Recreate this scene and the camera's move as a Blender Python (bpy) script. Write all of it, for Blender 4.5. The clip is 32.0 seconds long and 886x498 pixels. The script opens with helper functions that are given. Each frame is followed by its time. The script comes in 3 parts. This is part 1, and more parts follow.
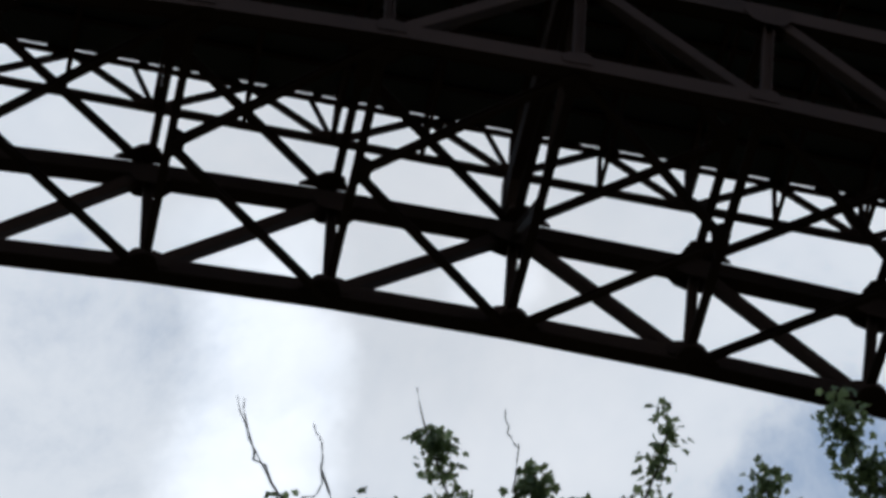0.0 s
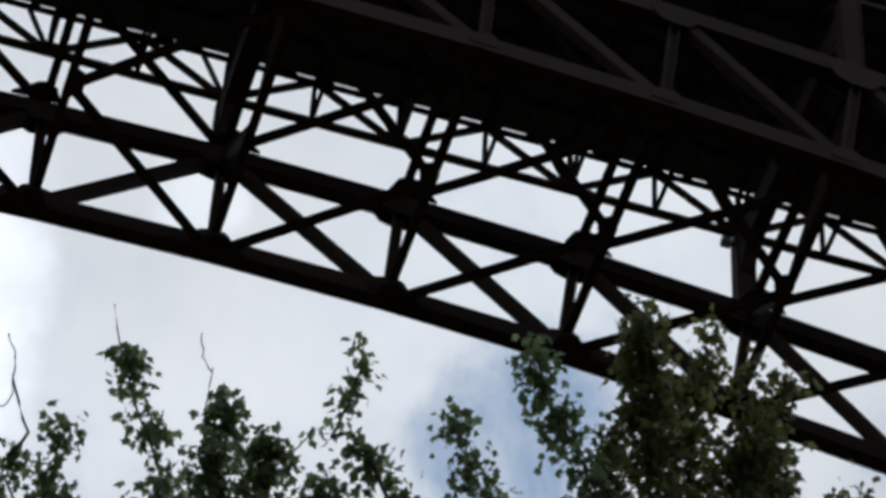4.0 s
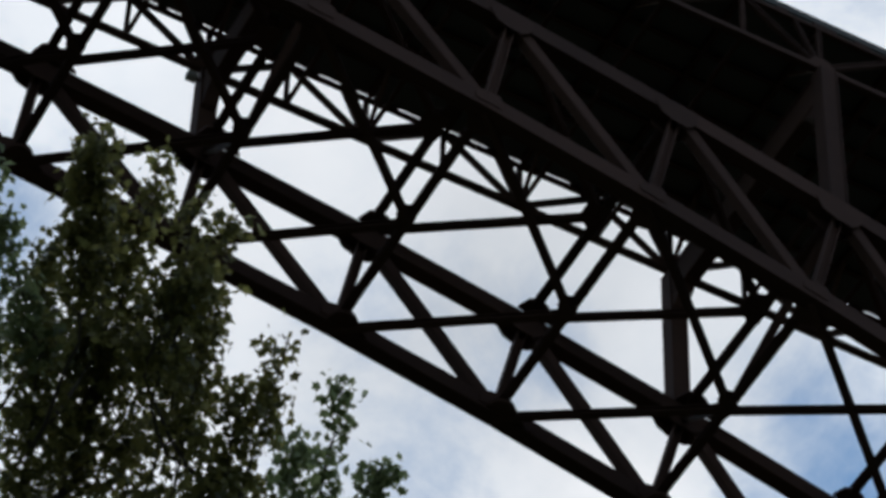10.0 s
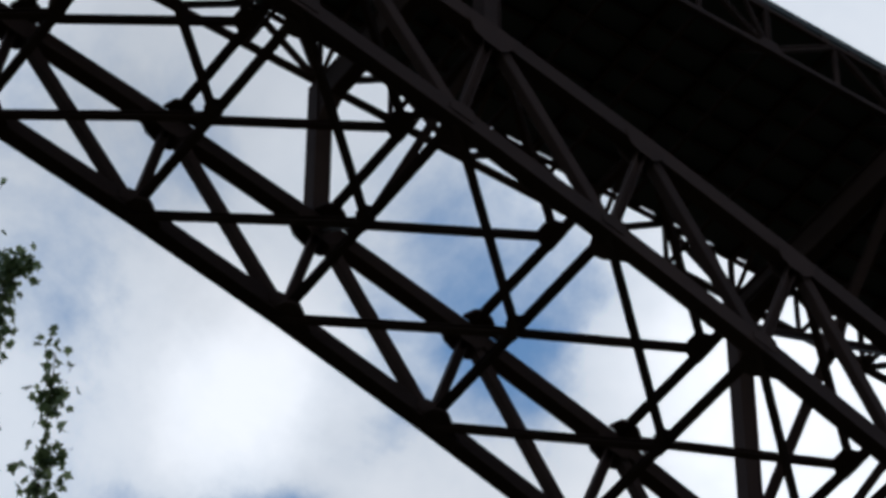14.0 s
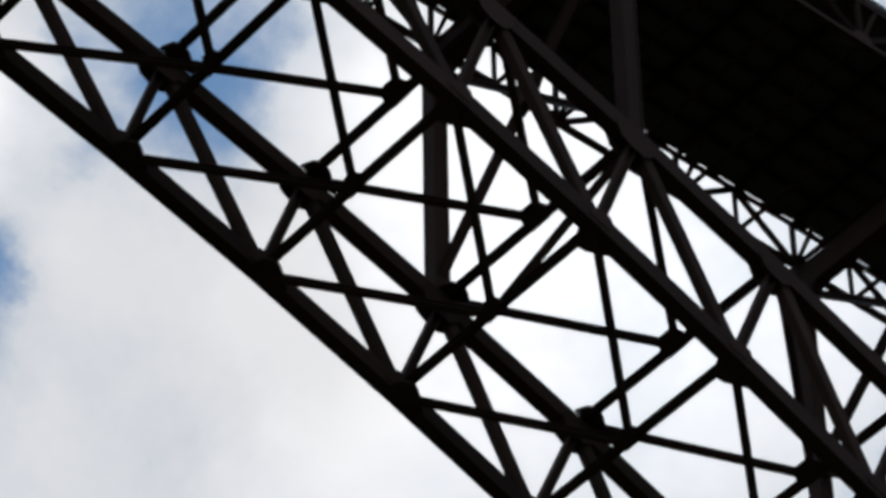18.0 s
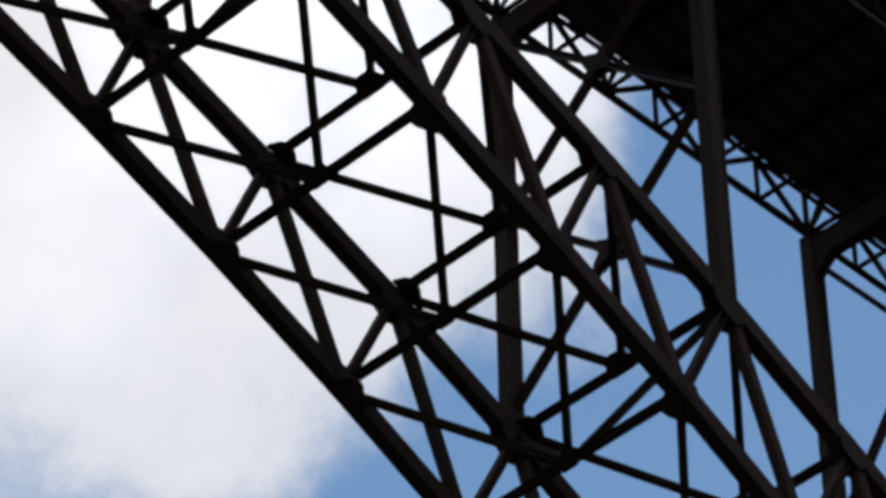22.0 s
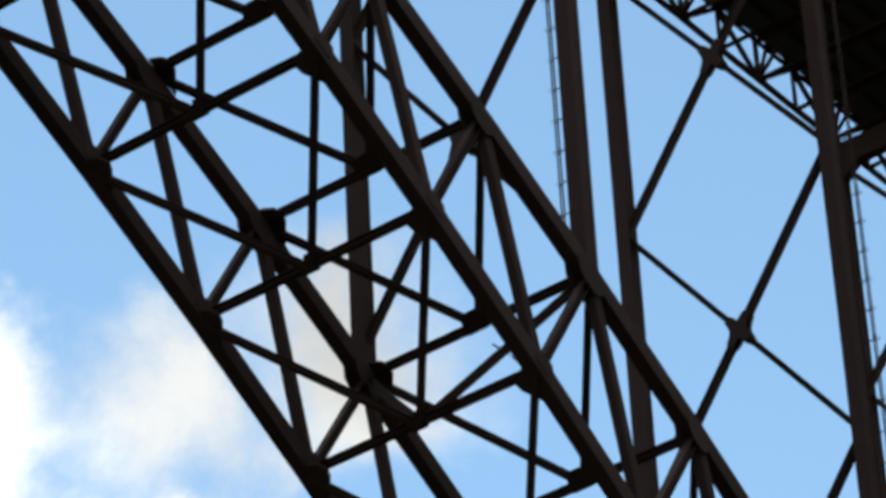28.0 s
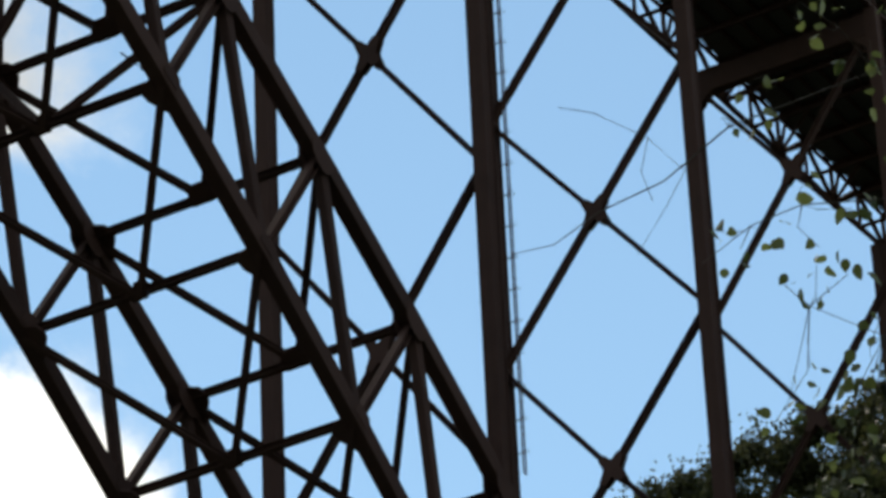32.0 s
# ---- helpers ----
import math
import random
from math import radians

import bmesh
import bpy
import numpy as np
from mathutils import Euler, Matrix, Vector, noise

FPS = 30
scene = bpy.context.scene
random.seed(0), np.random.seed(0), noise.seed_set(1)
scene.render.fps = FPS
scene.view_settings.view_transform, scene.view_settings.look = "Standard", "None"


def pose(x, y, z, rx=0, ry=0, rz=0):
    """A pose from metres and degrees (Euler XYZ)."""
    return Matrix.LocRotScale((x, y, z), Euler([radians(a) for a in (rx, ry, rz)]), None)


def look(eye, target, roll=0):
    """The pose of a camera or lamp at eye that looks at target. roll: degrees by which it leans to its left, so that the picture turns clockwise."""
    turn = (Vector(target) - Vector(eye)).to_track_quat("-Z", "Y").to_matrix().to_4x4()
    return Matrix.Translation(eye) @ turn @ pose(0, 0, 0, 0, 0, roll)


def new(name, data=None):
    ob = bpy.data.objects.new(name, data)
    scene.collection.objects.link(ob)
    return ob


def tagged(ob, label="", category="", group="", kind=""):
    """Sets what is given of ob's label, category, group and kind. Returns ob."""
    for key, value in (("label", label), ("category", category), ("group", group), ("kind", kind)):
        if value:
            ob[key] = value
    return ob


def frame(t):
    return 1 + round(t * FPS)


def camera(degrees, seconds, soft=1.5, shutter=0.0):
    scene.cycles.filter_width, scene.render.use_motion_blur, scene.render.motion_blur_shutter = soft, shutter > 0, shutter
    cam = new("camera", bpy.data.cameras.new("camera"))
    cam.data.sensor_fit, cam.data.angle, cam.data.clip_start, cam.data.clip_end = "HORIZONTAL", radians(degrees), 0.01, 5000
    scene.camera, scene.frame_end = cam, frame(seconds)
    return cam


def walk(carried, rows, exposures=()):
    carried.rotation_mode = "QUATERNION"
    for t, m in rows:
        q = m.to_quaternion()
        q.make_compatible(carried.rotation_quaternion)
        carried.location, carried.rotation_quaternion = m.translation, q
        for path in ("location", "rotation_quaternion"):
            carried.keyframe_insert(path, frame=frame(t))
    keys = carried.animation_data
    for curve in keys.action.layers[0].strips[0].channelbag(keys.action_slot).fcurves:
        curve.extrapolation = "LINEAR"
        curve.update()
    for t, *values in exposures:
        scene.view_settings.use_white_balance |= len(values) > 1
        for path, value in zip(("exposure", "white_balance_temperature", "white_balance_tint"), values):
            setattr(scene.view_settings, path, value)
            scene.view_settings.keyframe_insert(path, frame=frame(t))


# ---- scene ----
EYE = (-140.9, -158.4, 1.7)
TURNS = [
    (0.0, 144.443, -2.825, -10.827),
    (0.5, 144.383, -2.734, -11.564),
    (1.0, 144.302, -2.676, -12.386),
    (1.5, 144.203, -2.592, -13.145),
    (2.0, 144.107, -2.501, -13.912),
    (2.5, 144.012, -2.297, -14.470),
    (3.0, 143.939, -2.194, -15.138),
    (3.5, 143.865, -2.126, -15.823),
    (5.5, 143.155, -1.773, -19.023),
    (6.0, 142.988, -1.637, -19.876),
    (6.5, 142.889, -1.593, -20.855),
    (7.0, 142.823, -1.456, -21.687),
    (7.5, 142.753, -1.498, -22.682),
    (8.0, 142.662, -1.449, -23.615),
    (8.5, 142.508, -1.382, -24.588),
    (9.0, 142.295, -1.374, -25.725),
    (9.5, 142.041, -1.282, -26.735),
    (10.0, 141.783, -1.232, -27.682),
    (10.5, 141.496, -1.121, -28.549),
    (11.0, 141.214, -0.995, -29.371),
    (11.5, 140.936, -0.847, -30.179),
    (12.0, 140.653, -0.744, -31.053),
    (12.5, 140.359, -0.590, -31.852),
    (13.0, 140.029, -0.437, -32.616),
    (13.5, 139.670, -0.355, -33.392),
    (14.0, 139.249, -0.220, -34.045),
    (14.5, 138.821, -0.116, -34.649),
    (16.5, 136.988, 0.358, -37.175),
    (17.0, 136.520, 0.569, -37.820),
    (17.5, 136.095, 0.645, -38.507),
    (18.0, 135.706, 0.710, -39.150),
    (18.5, 135.350, 0.729, -39.801),
    (19.0, 134.945, 0.638, -40.648),
    (19.5, 134.513, 0.632, -41.447),
    (20.0, 134.004, 0.630, -42.297),
    (20.5, 133.492, 0.666, -43.029),
    (21.0, 132.989, 0.694, -43.695),
    (21.5, 132.520, 0.833, -44.186),
    (22.0, 132.069, 0.800, -44.791),
    (22.5, 131.623, 0.937, -45.252),
    (23.0, 131.105, 1.078, -45.757),
    (23.5, 130.547, 1.205, -46.254),
    (24.0, 129.920, 1.297, -46.796),
    (24.5, 129.252, 1.580, -47.171),
    (25.0, 128.544, 1.770, -47.668),
    (25.5, 127.860, 2.047, -48.150),
    (26.0, 127.232, 2.244, -48.796),
    (26.5, 126.675, 2.389, -49.557),
    (28.5, 124.653, 2.549, -52.512),
    (29.0, 124.186, 2.606, -53.273),
    (29.5, 123.709, 2.661, -54.099),
    (30.0, 123.218, 2.537, -55.057),
    (30.5, 122.682, 2.495, -55.922),
    (31.0, 122.122, 2.373, -56.741),
    (31.5, 121.596, 2.361, -57.365),
    (32.0, 121.053, 2.304, -57.956),
]
cam = camera(11.94, 32.0, soft=3.6)
walk(cam, [(t, pose(*EYE, rx, ry, rz)) for t, rx, ry, rz in TURNS], exposures=[(0.0, -0.55, 6150, 10), (6.0, -0.4, 6350, 10), (7.0, -0.3, 6500, 10), (9.0, -0.24, 6450, 10), (12.0, -0.6, 6000, 10), (14.0, -0.58, 6000, 10), (17.0, -0.55, 6300, 11), (21.0, -0.5, 6450, 13), (22.0, -0.48, 6400, 14), (23.0, -0.46, 6250, 14), (24.5, -0.3, 6350, 12), (25.0, -0.12, 6350, 10), (26.0, 0.22, 6500, 9), (29.0, 0.28, 7150, 8), (30.0, 0.24, 7300, 9), (31.0, 0.14, 7050, 9), (32.0, 0.26, 7300, 9)])

# ---- world, sun ----
SUN_DIR = Vector((0.478, 0.500, 0.722)).normalized()
world = bpy.data.worlds.new("world")
scene.world = world
world.use_nodes = True


def link_nodes(tree, *pairs):
    for a, b in pairs:
        tree.links.new(a, b)


# bearing, height, radius in degrees, weight
CLOUD_BANKS = [(12, 54, 24, 0.75), (27.5, 53, 7, 0.3), (29.5, 47.4, 2.5, 0.95), (33.2, 46.2, 1.9, 0.4), (34.8, 43.2, 4.0, 0.7), (39.2, 45.6, 3.6, 0.6), (43, 50.5, 7, 0.7),
               (42.8, 45.2, 6.3, 0.52), (39.2, 42, 3.8, 0.6), (41.3, 40.4, 3.4, 0.32), (46, 41.3, 4.2, 0.45), (41.8, 38.3, 1.8, 0.4), (44.9, 33.3, 2.4, 1.2),
               (50.3, 33.9, 2.6, 0.5), (53.4, 33.8, 2.6, 0.85), (48.2, 33.2, 1.8, 0.35), (48.7, 30.2, 1.8, 1.2), (52, 27.5, 2.7, 1.35)]
CLEAR_GAPS = [(15.6, 51.3, 1.9, -0.36), (13, 50.2, 1.8, -0.25), (26, 49.6, 3.4, -0.55), (34.8, 48.7, 3.3, -0.5), (35.6, 49.8, 2.4, -0.3), (35.2, 47.2, 1.7, -0.35), (32.2, 46.9, 1.1, -0.45),
              (30.6, 45.7, 1.4, -0.5), (29.3, 43.9, 2.7, -0.62), (54, 42.2, 5.6, -0.8), (46, 36.6, 5, -0.75), (54, 38.5, 8, -0.6), (40.1, 36.5, 2.6, -0.5), (52.6, 31, 1.9, -0.6), (61.5, 32, 9, -0.9)]
# greyer cloud (below zero), and cloud through which the sun glows
CLOUD_SHADE = [(6, 56, 5.5, -0.12), (25.3, 52.3, 4.5, -0.1), (30.3, 51.6, 4.2, -0.14), (26, 49.4, 2.6, -0.08), (2.9, 53.6, 1.6, 0.22), (3.0, 52.4, 1.5, 0.22), (3.1, 51.2, 1.5, 0.22), (3.2, 50.2, 1.5, 0.2),
               (8.4, 54.1, 0.9, 0.2), (29.6, 47.2, 1.8, 0.12), (34.3, 44, 4.6, -0.1), (38.4, 42.3, 2.6, 0.1), (50.3, 33.6, 3.4, -0.27), (53.2, 34.4, 2.6, -0.22)]


def bearing(az, el):
    az, el = radians(az), radians(el)
    return Vector((math.sin(az) * math.cos(el), math.cos(az) * math.cos(el), math.sin(el)))


def make_sky():
    t = world.node_tree
    t.nodes.clear()

    def node(kind, **kw):
        n = t.nodes.new("ShaderNode" + kind)
        for k, v in kw.items():
            if k == "op":
                n.operation = v
            else:
                n.inputs[int(k[1:])].default_value = v
        return n

    def join(op, x, y):
        n = node("Math", op=op)
        for i, v in enumerate((x, y)):
            if isinstance(v, float):
                n.inputs[i].default_value = v
            else:
                t.links.new(v, n.inputs[i])
        return n.outputs[0]

    def spot(way, radius):
        d = node("VectorMath", op="DOT_PRODUCT")
        d.inputs[1].default_value = way
        t.links.new(bent_way.outputs[0], d.inputs[0])
        m = node("MapRange", i1=math.cos(radians(radius)), i2=1.0)
        m.interpolation_type = "SMOOTHERSTEP"
        t.links.new(d.outputs["Value"], m.inputs[0])
        return m.outputs[0]

    tc = node("TexCoord")
    # the banks have ragged outlines
    curl, lean, off, bent_way = node("TexNoise"), node("VectorMath", op="MULTIPLY_ADD"), node("VectorMath", op="ADD"), node("VectorMath", op="NORMALIZE")
    curl.inputs["Scale"].default_value, curl.inputs["Detail"].default_value, curl.inputs["Roughness"].default_value = 16.0, 7, 0.62
    lean.inputs[1].default_value, lean.inputs[2].default_value = (0.046, 0.046, 0.046), (-0.023, -0.023, -0.023)
    link_nodes(t, (tc.outputs["Generated"], curl.inputs[0]), (curl.outputs["Color"], lean.inputs[0]), (tc.outputs["Generated"], off.inputs[0]), (lean.outputs[0], off.inputs[1]), (off.outputs[0], bent_way.inputs[0]))
    big, fine = node("TexNoise"), node("TexNoise")
    for n, sc, rough in ((big, 13.0, 0.66), (fine, 34.0, 0.65)):
        n.inputs["Scale"].default_value, n.inputs["Detail"].default_value, n.inputs["Roughness"].default_value = sc, 9, rough
        n.inputs["Distortion"].default_value = 0.3
        t.links.new(tc.outputs["Generated"], n.inputs[0])
    field = join("MULTIPLY_ADD", big.outputs[0], 2.2)
    field.node.inputs[2].default_value = -0.73
    for az, el, radius, weight in CLOUD_BANKS + CLEAR_GAPS:
        field = join("ADD", field, join("MULTIPLY", spot(bearing(az, el), radius), float(weight)))
    mask = node("MapRange", i1=-0.02, i2=1.1)
    mask.interpolation_type = "SMOOTHSTEP"
    t.links.new(field, mask.inputs[0])
    # thicker cloud is whiter; the sun glows through it
    thick = node("MapRange", i1=0.6, i2=2.4)
    t.links.new(join("ADD", field, join("MULTIPLY", fine.outputs[0], 0.6)), thick.inputs[0])
    tone = node("Mix")
    tone.data_type = "RGBA"
    tone.inputs[6].default_value, tone.inputs[7].default_value = (0.86, 0.93, 1.01, 1), (1.28, 1.28, 1.28, 1)
    t.links.new(thick.outputs[0], tone.inputs[0])
    glow = join("MULTIPLY", join("MULTIPLY", spot(SUN_DIR, 5.0), 0.3), join("MULTIPLY", fine.outputs[0], 1.9))
    for az, el, radius, weight in CLOUD_SHADE:
        glow = join("ADD", glow, join("MULTIPLY", spot(bearing(az, el), radius), float(weight)))
    strength = join("ADD", glow, 1.0)
    cloud, clear, mixed = node("Background"), node("Background"), node("MixShader")
    t.links.new(tone.outputs[2], cloud.inputs[0])
    t.links.new(strength, cloud.inputs[1])
    sky = node("TexSky")
    sky.sky_type = "NISHITA"
    sky.sun_disc = False
    sky.sun_elevation = math.asin(SUN_DIR.z)
    sky.sun_rotation = math.atan2(SUN_DIR.x, SUN_DIR.y)
    sky.dust_density, sky.air_density, sky.ozone_density = 0.0, 1.0, 0.4
    clear.inputs[1].default_value = 0.145
    hue = node("Mix")
    hue.data_type, hue.blend_type = "RGBA", "MULTIPLY"
    hue.inputs[0].default_value, hue.inputs[7].default_value = 1.0, (0.88, 1.02, 1.0, 1)
    t.links.new(sky.outputs[0], hue.inputs[6])
    out = node("OutputWorld")
    link_nodes(t, (hue.outputs[2], clear.inputs[0]), (mask.outputs[0], mixed.inputs[0]), (clear.outputs[0], mixed.inputs[1]),
               (cloud.outputs[0], mixed.inputs[2]), (mixed.outputs[0], out.inputs[0]))


make_sky()
sun = new("sun", bpy.data.lights.new("sun", "SUN"))
sun.data.energy, sun.data.angle, sun.data.color = 1.2, radians(10), (1.0, 0.95, 0.88)
sun.matrix_world = look(SUN_DIR * 100, (0, 0, 0))


# ---- materials ----
def material(name, base, rough=0.7, metal=0.0, spots=None, scale=1.0, bump=0.15, fine=14.0, gloss=0.5):
    m = bpy.data.materials.new(name)
    m.use_nodes = True
    t = m.node_tree
    b = t.nodes["Principled BSDF"]
    tc = t.nodes.new("ShaderNodeTexCoord")
    n1, n2 = t.nodes.new("ShaderNodeTexNoise"), t.nodes.new("ShaderNodeTexNoise")
    n1.inputs["Scale"].default_value, n2.inputs["Scale"].default_value = scale, scale * fine
    n1.inputs["Detail"].default_value = n2.inputs["Detail"].default_value = 6
    info = t.nodes.new("ShaderNodeObjectInfo")
    mix = t.nodes.new("ShaderNodeMix")
    mix.data_type = "RGBA"
    mix.inputs[6].default_value = (*base, 1)
    mix.inputs[7].default_value = (*(spots or [c * 1.6 for c in base]), 1)
    add = t.nodes.new("ShaderNodeMath")
    add.operation = "MULTIPLY_ADD"
    add.inputs[1].default_value = 0.5
    sub = t.nodes.new("ShaderNodeMath")
    sub.operation = "MULTIPLY_ADD"
    sub.inputs[1].default_value = 0.3
    sub.inputs[2].default_value = -0.1
    bp = t.nodes.new("ShaderNodeBump")
    bp.inputs["Strength"].default_value = bump
    bp.inputs["Distance"].default_value = 0.02
    b.inputs["Specular IOR Level"].default_value = gloss
    b.inputs["Roughness"].default_value, b.inputs["Metallic"].default_value = rough, metal
    link_nodes(t, (tc.outputs["Object"], n1.inputs[0]), (tc.outputs["Object"], n2.inputs[0]), (info.outputs["Random"], sub.inputs[0]),
               (n1.outputs[0], add.inputs[0]), (sub.outputs[0], add.inputs[2]), (add.outputs[0], mix.inputs[0]),
               (mix.outputs[2], b.inputs["Base Color"]), (n2.outputs[0], bp.inputs["Height"]), (bp.outputs[0], b.inputs["Normal"]))
    return m


STEEL = material("weathering_steel", (0.035, 0.018, 0.014), 0.85, 0.0, (0.090, 0.045, 0.033), 0.4, gloss=0.15)
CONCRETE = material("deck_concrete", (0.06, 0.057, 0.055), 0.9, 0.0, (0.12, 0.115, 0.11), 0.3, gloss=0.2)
PAINT = material("grey_paint", (0.30, 0.30, 0.29), 0.6, 0.0, (0.42, 0.41, 0.39), 1.2, gloss=0.3)
SOIL = material("forest_floor", (0.022, 0.030, 0.012), 0.95, 0.0, (0.05, 0.05, 0.024), 0.05)
BARK = material("bark", (0.07, 0.055, 0.042), 0.9, 0.0, (0.14, 0.12, 0.10), 3.0, 0.6)


# ---- building helpers ----
def part(name, mesh, mat, parent=None, label=""):
    ob = new(name, mesh)
    if mat and not mesh.materials:
        mesh.materials.append(mat)
    ob.parent = parent
    if label:
        ob["label"] = label
    return ob


def thing(name, label, category, group="", kind=""):
    return tagged(new(name), label, category, group, kind)


def box_section(w, h, c=0.06):
    a, b = w / 2, h / 2
    return [(-a + c, -b), (a - c, -b), (a, -b + c), (a, b - c), (a - c, b), (-a + c, b), (-a, b - c), (-a, -b + c)]


def boxed_section(w, h, lip=0.1):
    """Two side plates with recessed covers between them."""
    a, b, t = w / 2, h / 2, 0.09
    return [(-a, -b), (-a + t, -b), (-a + t, -b + lip), (a - t, -b + lip), (a - t, -b), (a, -b), (a, b), (a - t, b), (a - t, b - lip), (-a + t, b - lip), (-a + t, b), (-a, b)]


def i_section(w, h, tf=0.09, tw=0.08):
    a, b, e = w / 2, h / 2, tw / 2
    return [(-a, -b), (a, -b), (a, -b + tf), (e, -b + tf), (e, b - tf), (a, b - tf), (a, b), (-a, b), (-a, b - tf), (-e, b - tf), (-e, -b + tf), (-a, -b + tf)]


def prism(sec, a, b, side=(0, 1, 0)):
    """A straight member from a to b; the section's first axis lies along side."""
    a, b = Vector(a), Vector(b)
    ax = (b - a).normalized()
    s = Vector(side)
    s = (s - ax * s.dot(ax)).normalized()
    t = ax.cross(s)
    n = len(sec)
    vs = [a + s * x + t * y for x, y in sec] + [b + s * x + t * y for x, y in sec]
    fs = [(i, (i + 1) % n, (i + 1) % n + n, i + n) for i in range(n)] + [tuple(range(n))[::-1], tuple(range(n, 2 * n))]
    me = bpy.data.meshes.new("member")
    me.from_pydata([tuple(v) for v in vs], [], fs)
    return me


def hull(pts):
    pts = sorted(set(pts))

    def half(seq):
        out = []
        for q in seq:
            while len(out) > 1 and (out[-1][0] - out[-2][0]) * (q[1] - out[-2][1]) - (out[-1][1] - out[-2][1]) * (q[0] - out[-2][0]) <= 0:
                out.pop()
            out.append(q)
        return out[:-1]
    return half(pts) + half(pts[::-1])


def plate(centre, e1, e2, outline, thick):
    """A flat plate with a polygon outline in the plane of e1 and e2, thick about its centre."""
    c, e1, e2 = Vector(centre), Vector(e1), Vector(e2)
    nrm = e1.cross(e2).normalized() * thick / 2
    n = len(outline)
    vs = [c + e1 * x + e2 * y - nrm for x, y in outline] + [c + e1 * x + e2 * y + nrm for x, y in outline]
    fs = [(i, (i + 1) % n, (i + 1) % n + n, i + n) for i in range(n)] + [tuple(range(n))[::-1], tuple(range(n, 2 * n))]
    me = bpy.data.meshes.new("plate")
    me.from_pydata([tuple(v) for v in vs], [], fs)
    return me


# ---- the bridge's lines ----
PANEL, CROWN, HALF, RIB = 12.85, -9, 20, 10.65
SKEW = 0.0150  # the crosswise lines lean a little from the square
TOP0, DECK_LOW, DECK_TOP, DECK_SHIFT = 242.27, 249.5, 253.6, -0.5


def aside(y):
    return -SKEW * (y - RIB)


def top_joint(u, y):
    v = u - CROWN
    return Vector((u * PANEL + aside(y), y, TOP0 - 0.259 * v * v - 0.0000096 * v ** 4))


def low_joint(u, y):
    v = u - CROWN
    s = (-0.518 * v - 0.0000384 * v ** 3) / PANEL
    n = Vector((-s, 0, 1)).normalized()
    return top_joint(u, y) - n * (10.68 + 0.0162 * v * v)


JOINTS = range(CROWN - HALF, CROWN + HALF + 1)
CHORD, VERT, DIAG = boxed_section(1.2, 1.5), i_section(0.75, 0.7), box_section(0.8, 0.95, 0.04)
STRUT, LAT, BRACE = i_section(0.6, 0.6), i_section(0.5, 0.6), i_section(0.75, 0.52)


def joint_plates(parent, c, ahead, inward, y0, big, share=1.0):
    """Two gusset plates on a joint, one on each face of the rib; ahead is the side to which the diagonal leaves."""
    e1 = Vector((inward.z, 0, -inward.x)) * ahead
    k = (0.88 if big else 0.76) * share
    outline = [(-1.75, -0.62), (2.25, -0.62), (2.45, 0.55), (1.55, 1.75), (0.45, 2.1), (-1.05, 2.1), (-1.5, 1.7), (-1.95, 0.8)]
    for s in (-1, 1):
        part("gusset_plate", plate((c.x, c.y + s * y0, c.z), e1, inward, [(x * k, y * k) for x, y in outline], 0.06), STEEL, parent)


def arch_rib(y, label):
    rib = thing("arch_rib", label, "bridge arch", "arch ribs")
    for u in JOINTS:
        t, b = top_joint(u, y), low_joint(u, y)
        part("web_vertical", prism(VERT, b, t), STEEL, rib)
        out = 1 if u >= CROWN else -1
        up = (t - b).normalized()
        joint_plates(rib, t, out, -up, 0.66, u % 3 == 0)
        joint_plates(rib, b, -out, up, 0.66, False, 0.87 if y > 0 else 0.62)
        if u + 1 in JOINTS:
            part("chord_segment", prism(CHORD, t, top_joint(u + 1, y)), STEEL, rib)
            part("chord_segment", prism(CHORD, b, low_joint(u + 1, y)), STEEL, rib)
            a, c = (t, low_joint(u + 1, y)) if u >= CROWN else (b, top_joint(u + 1, y))
            part("web_diagonal", prism(DIAG, a, c), STEEL, rib)
    return rib


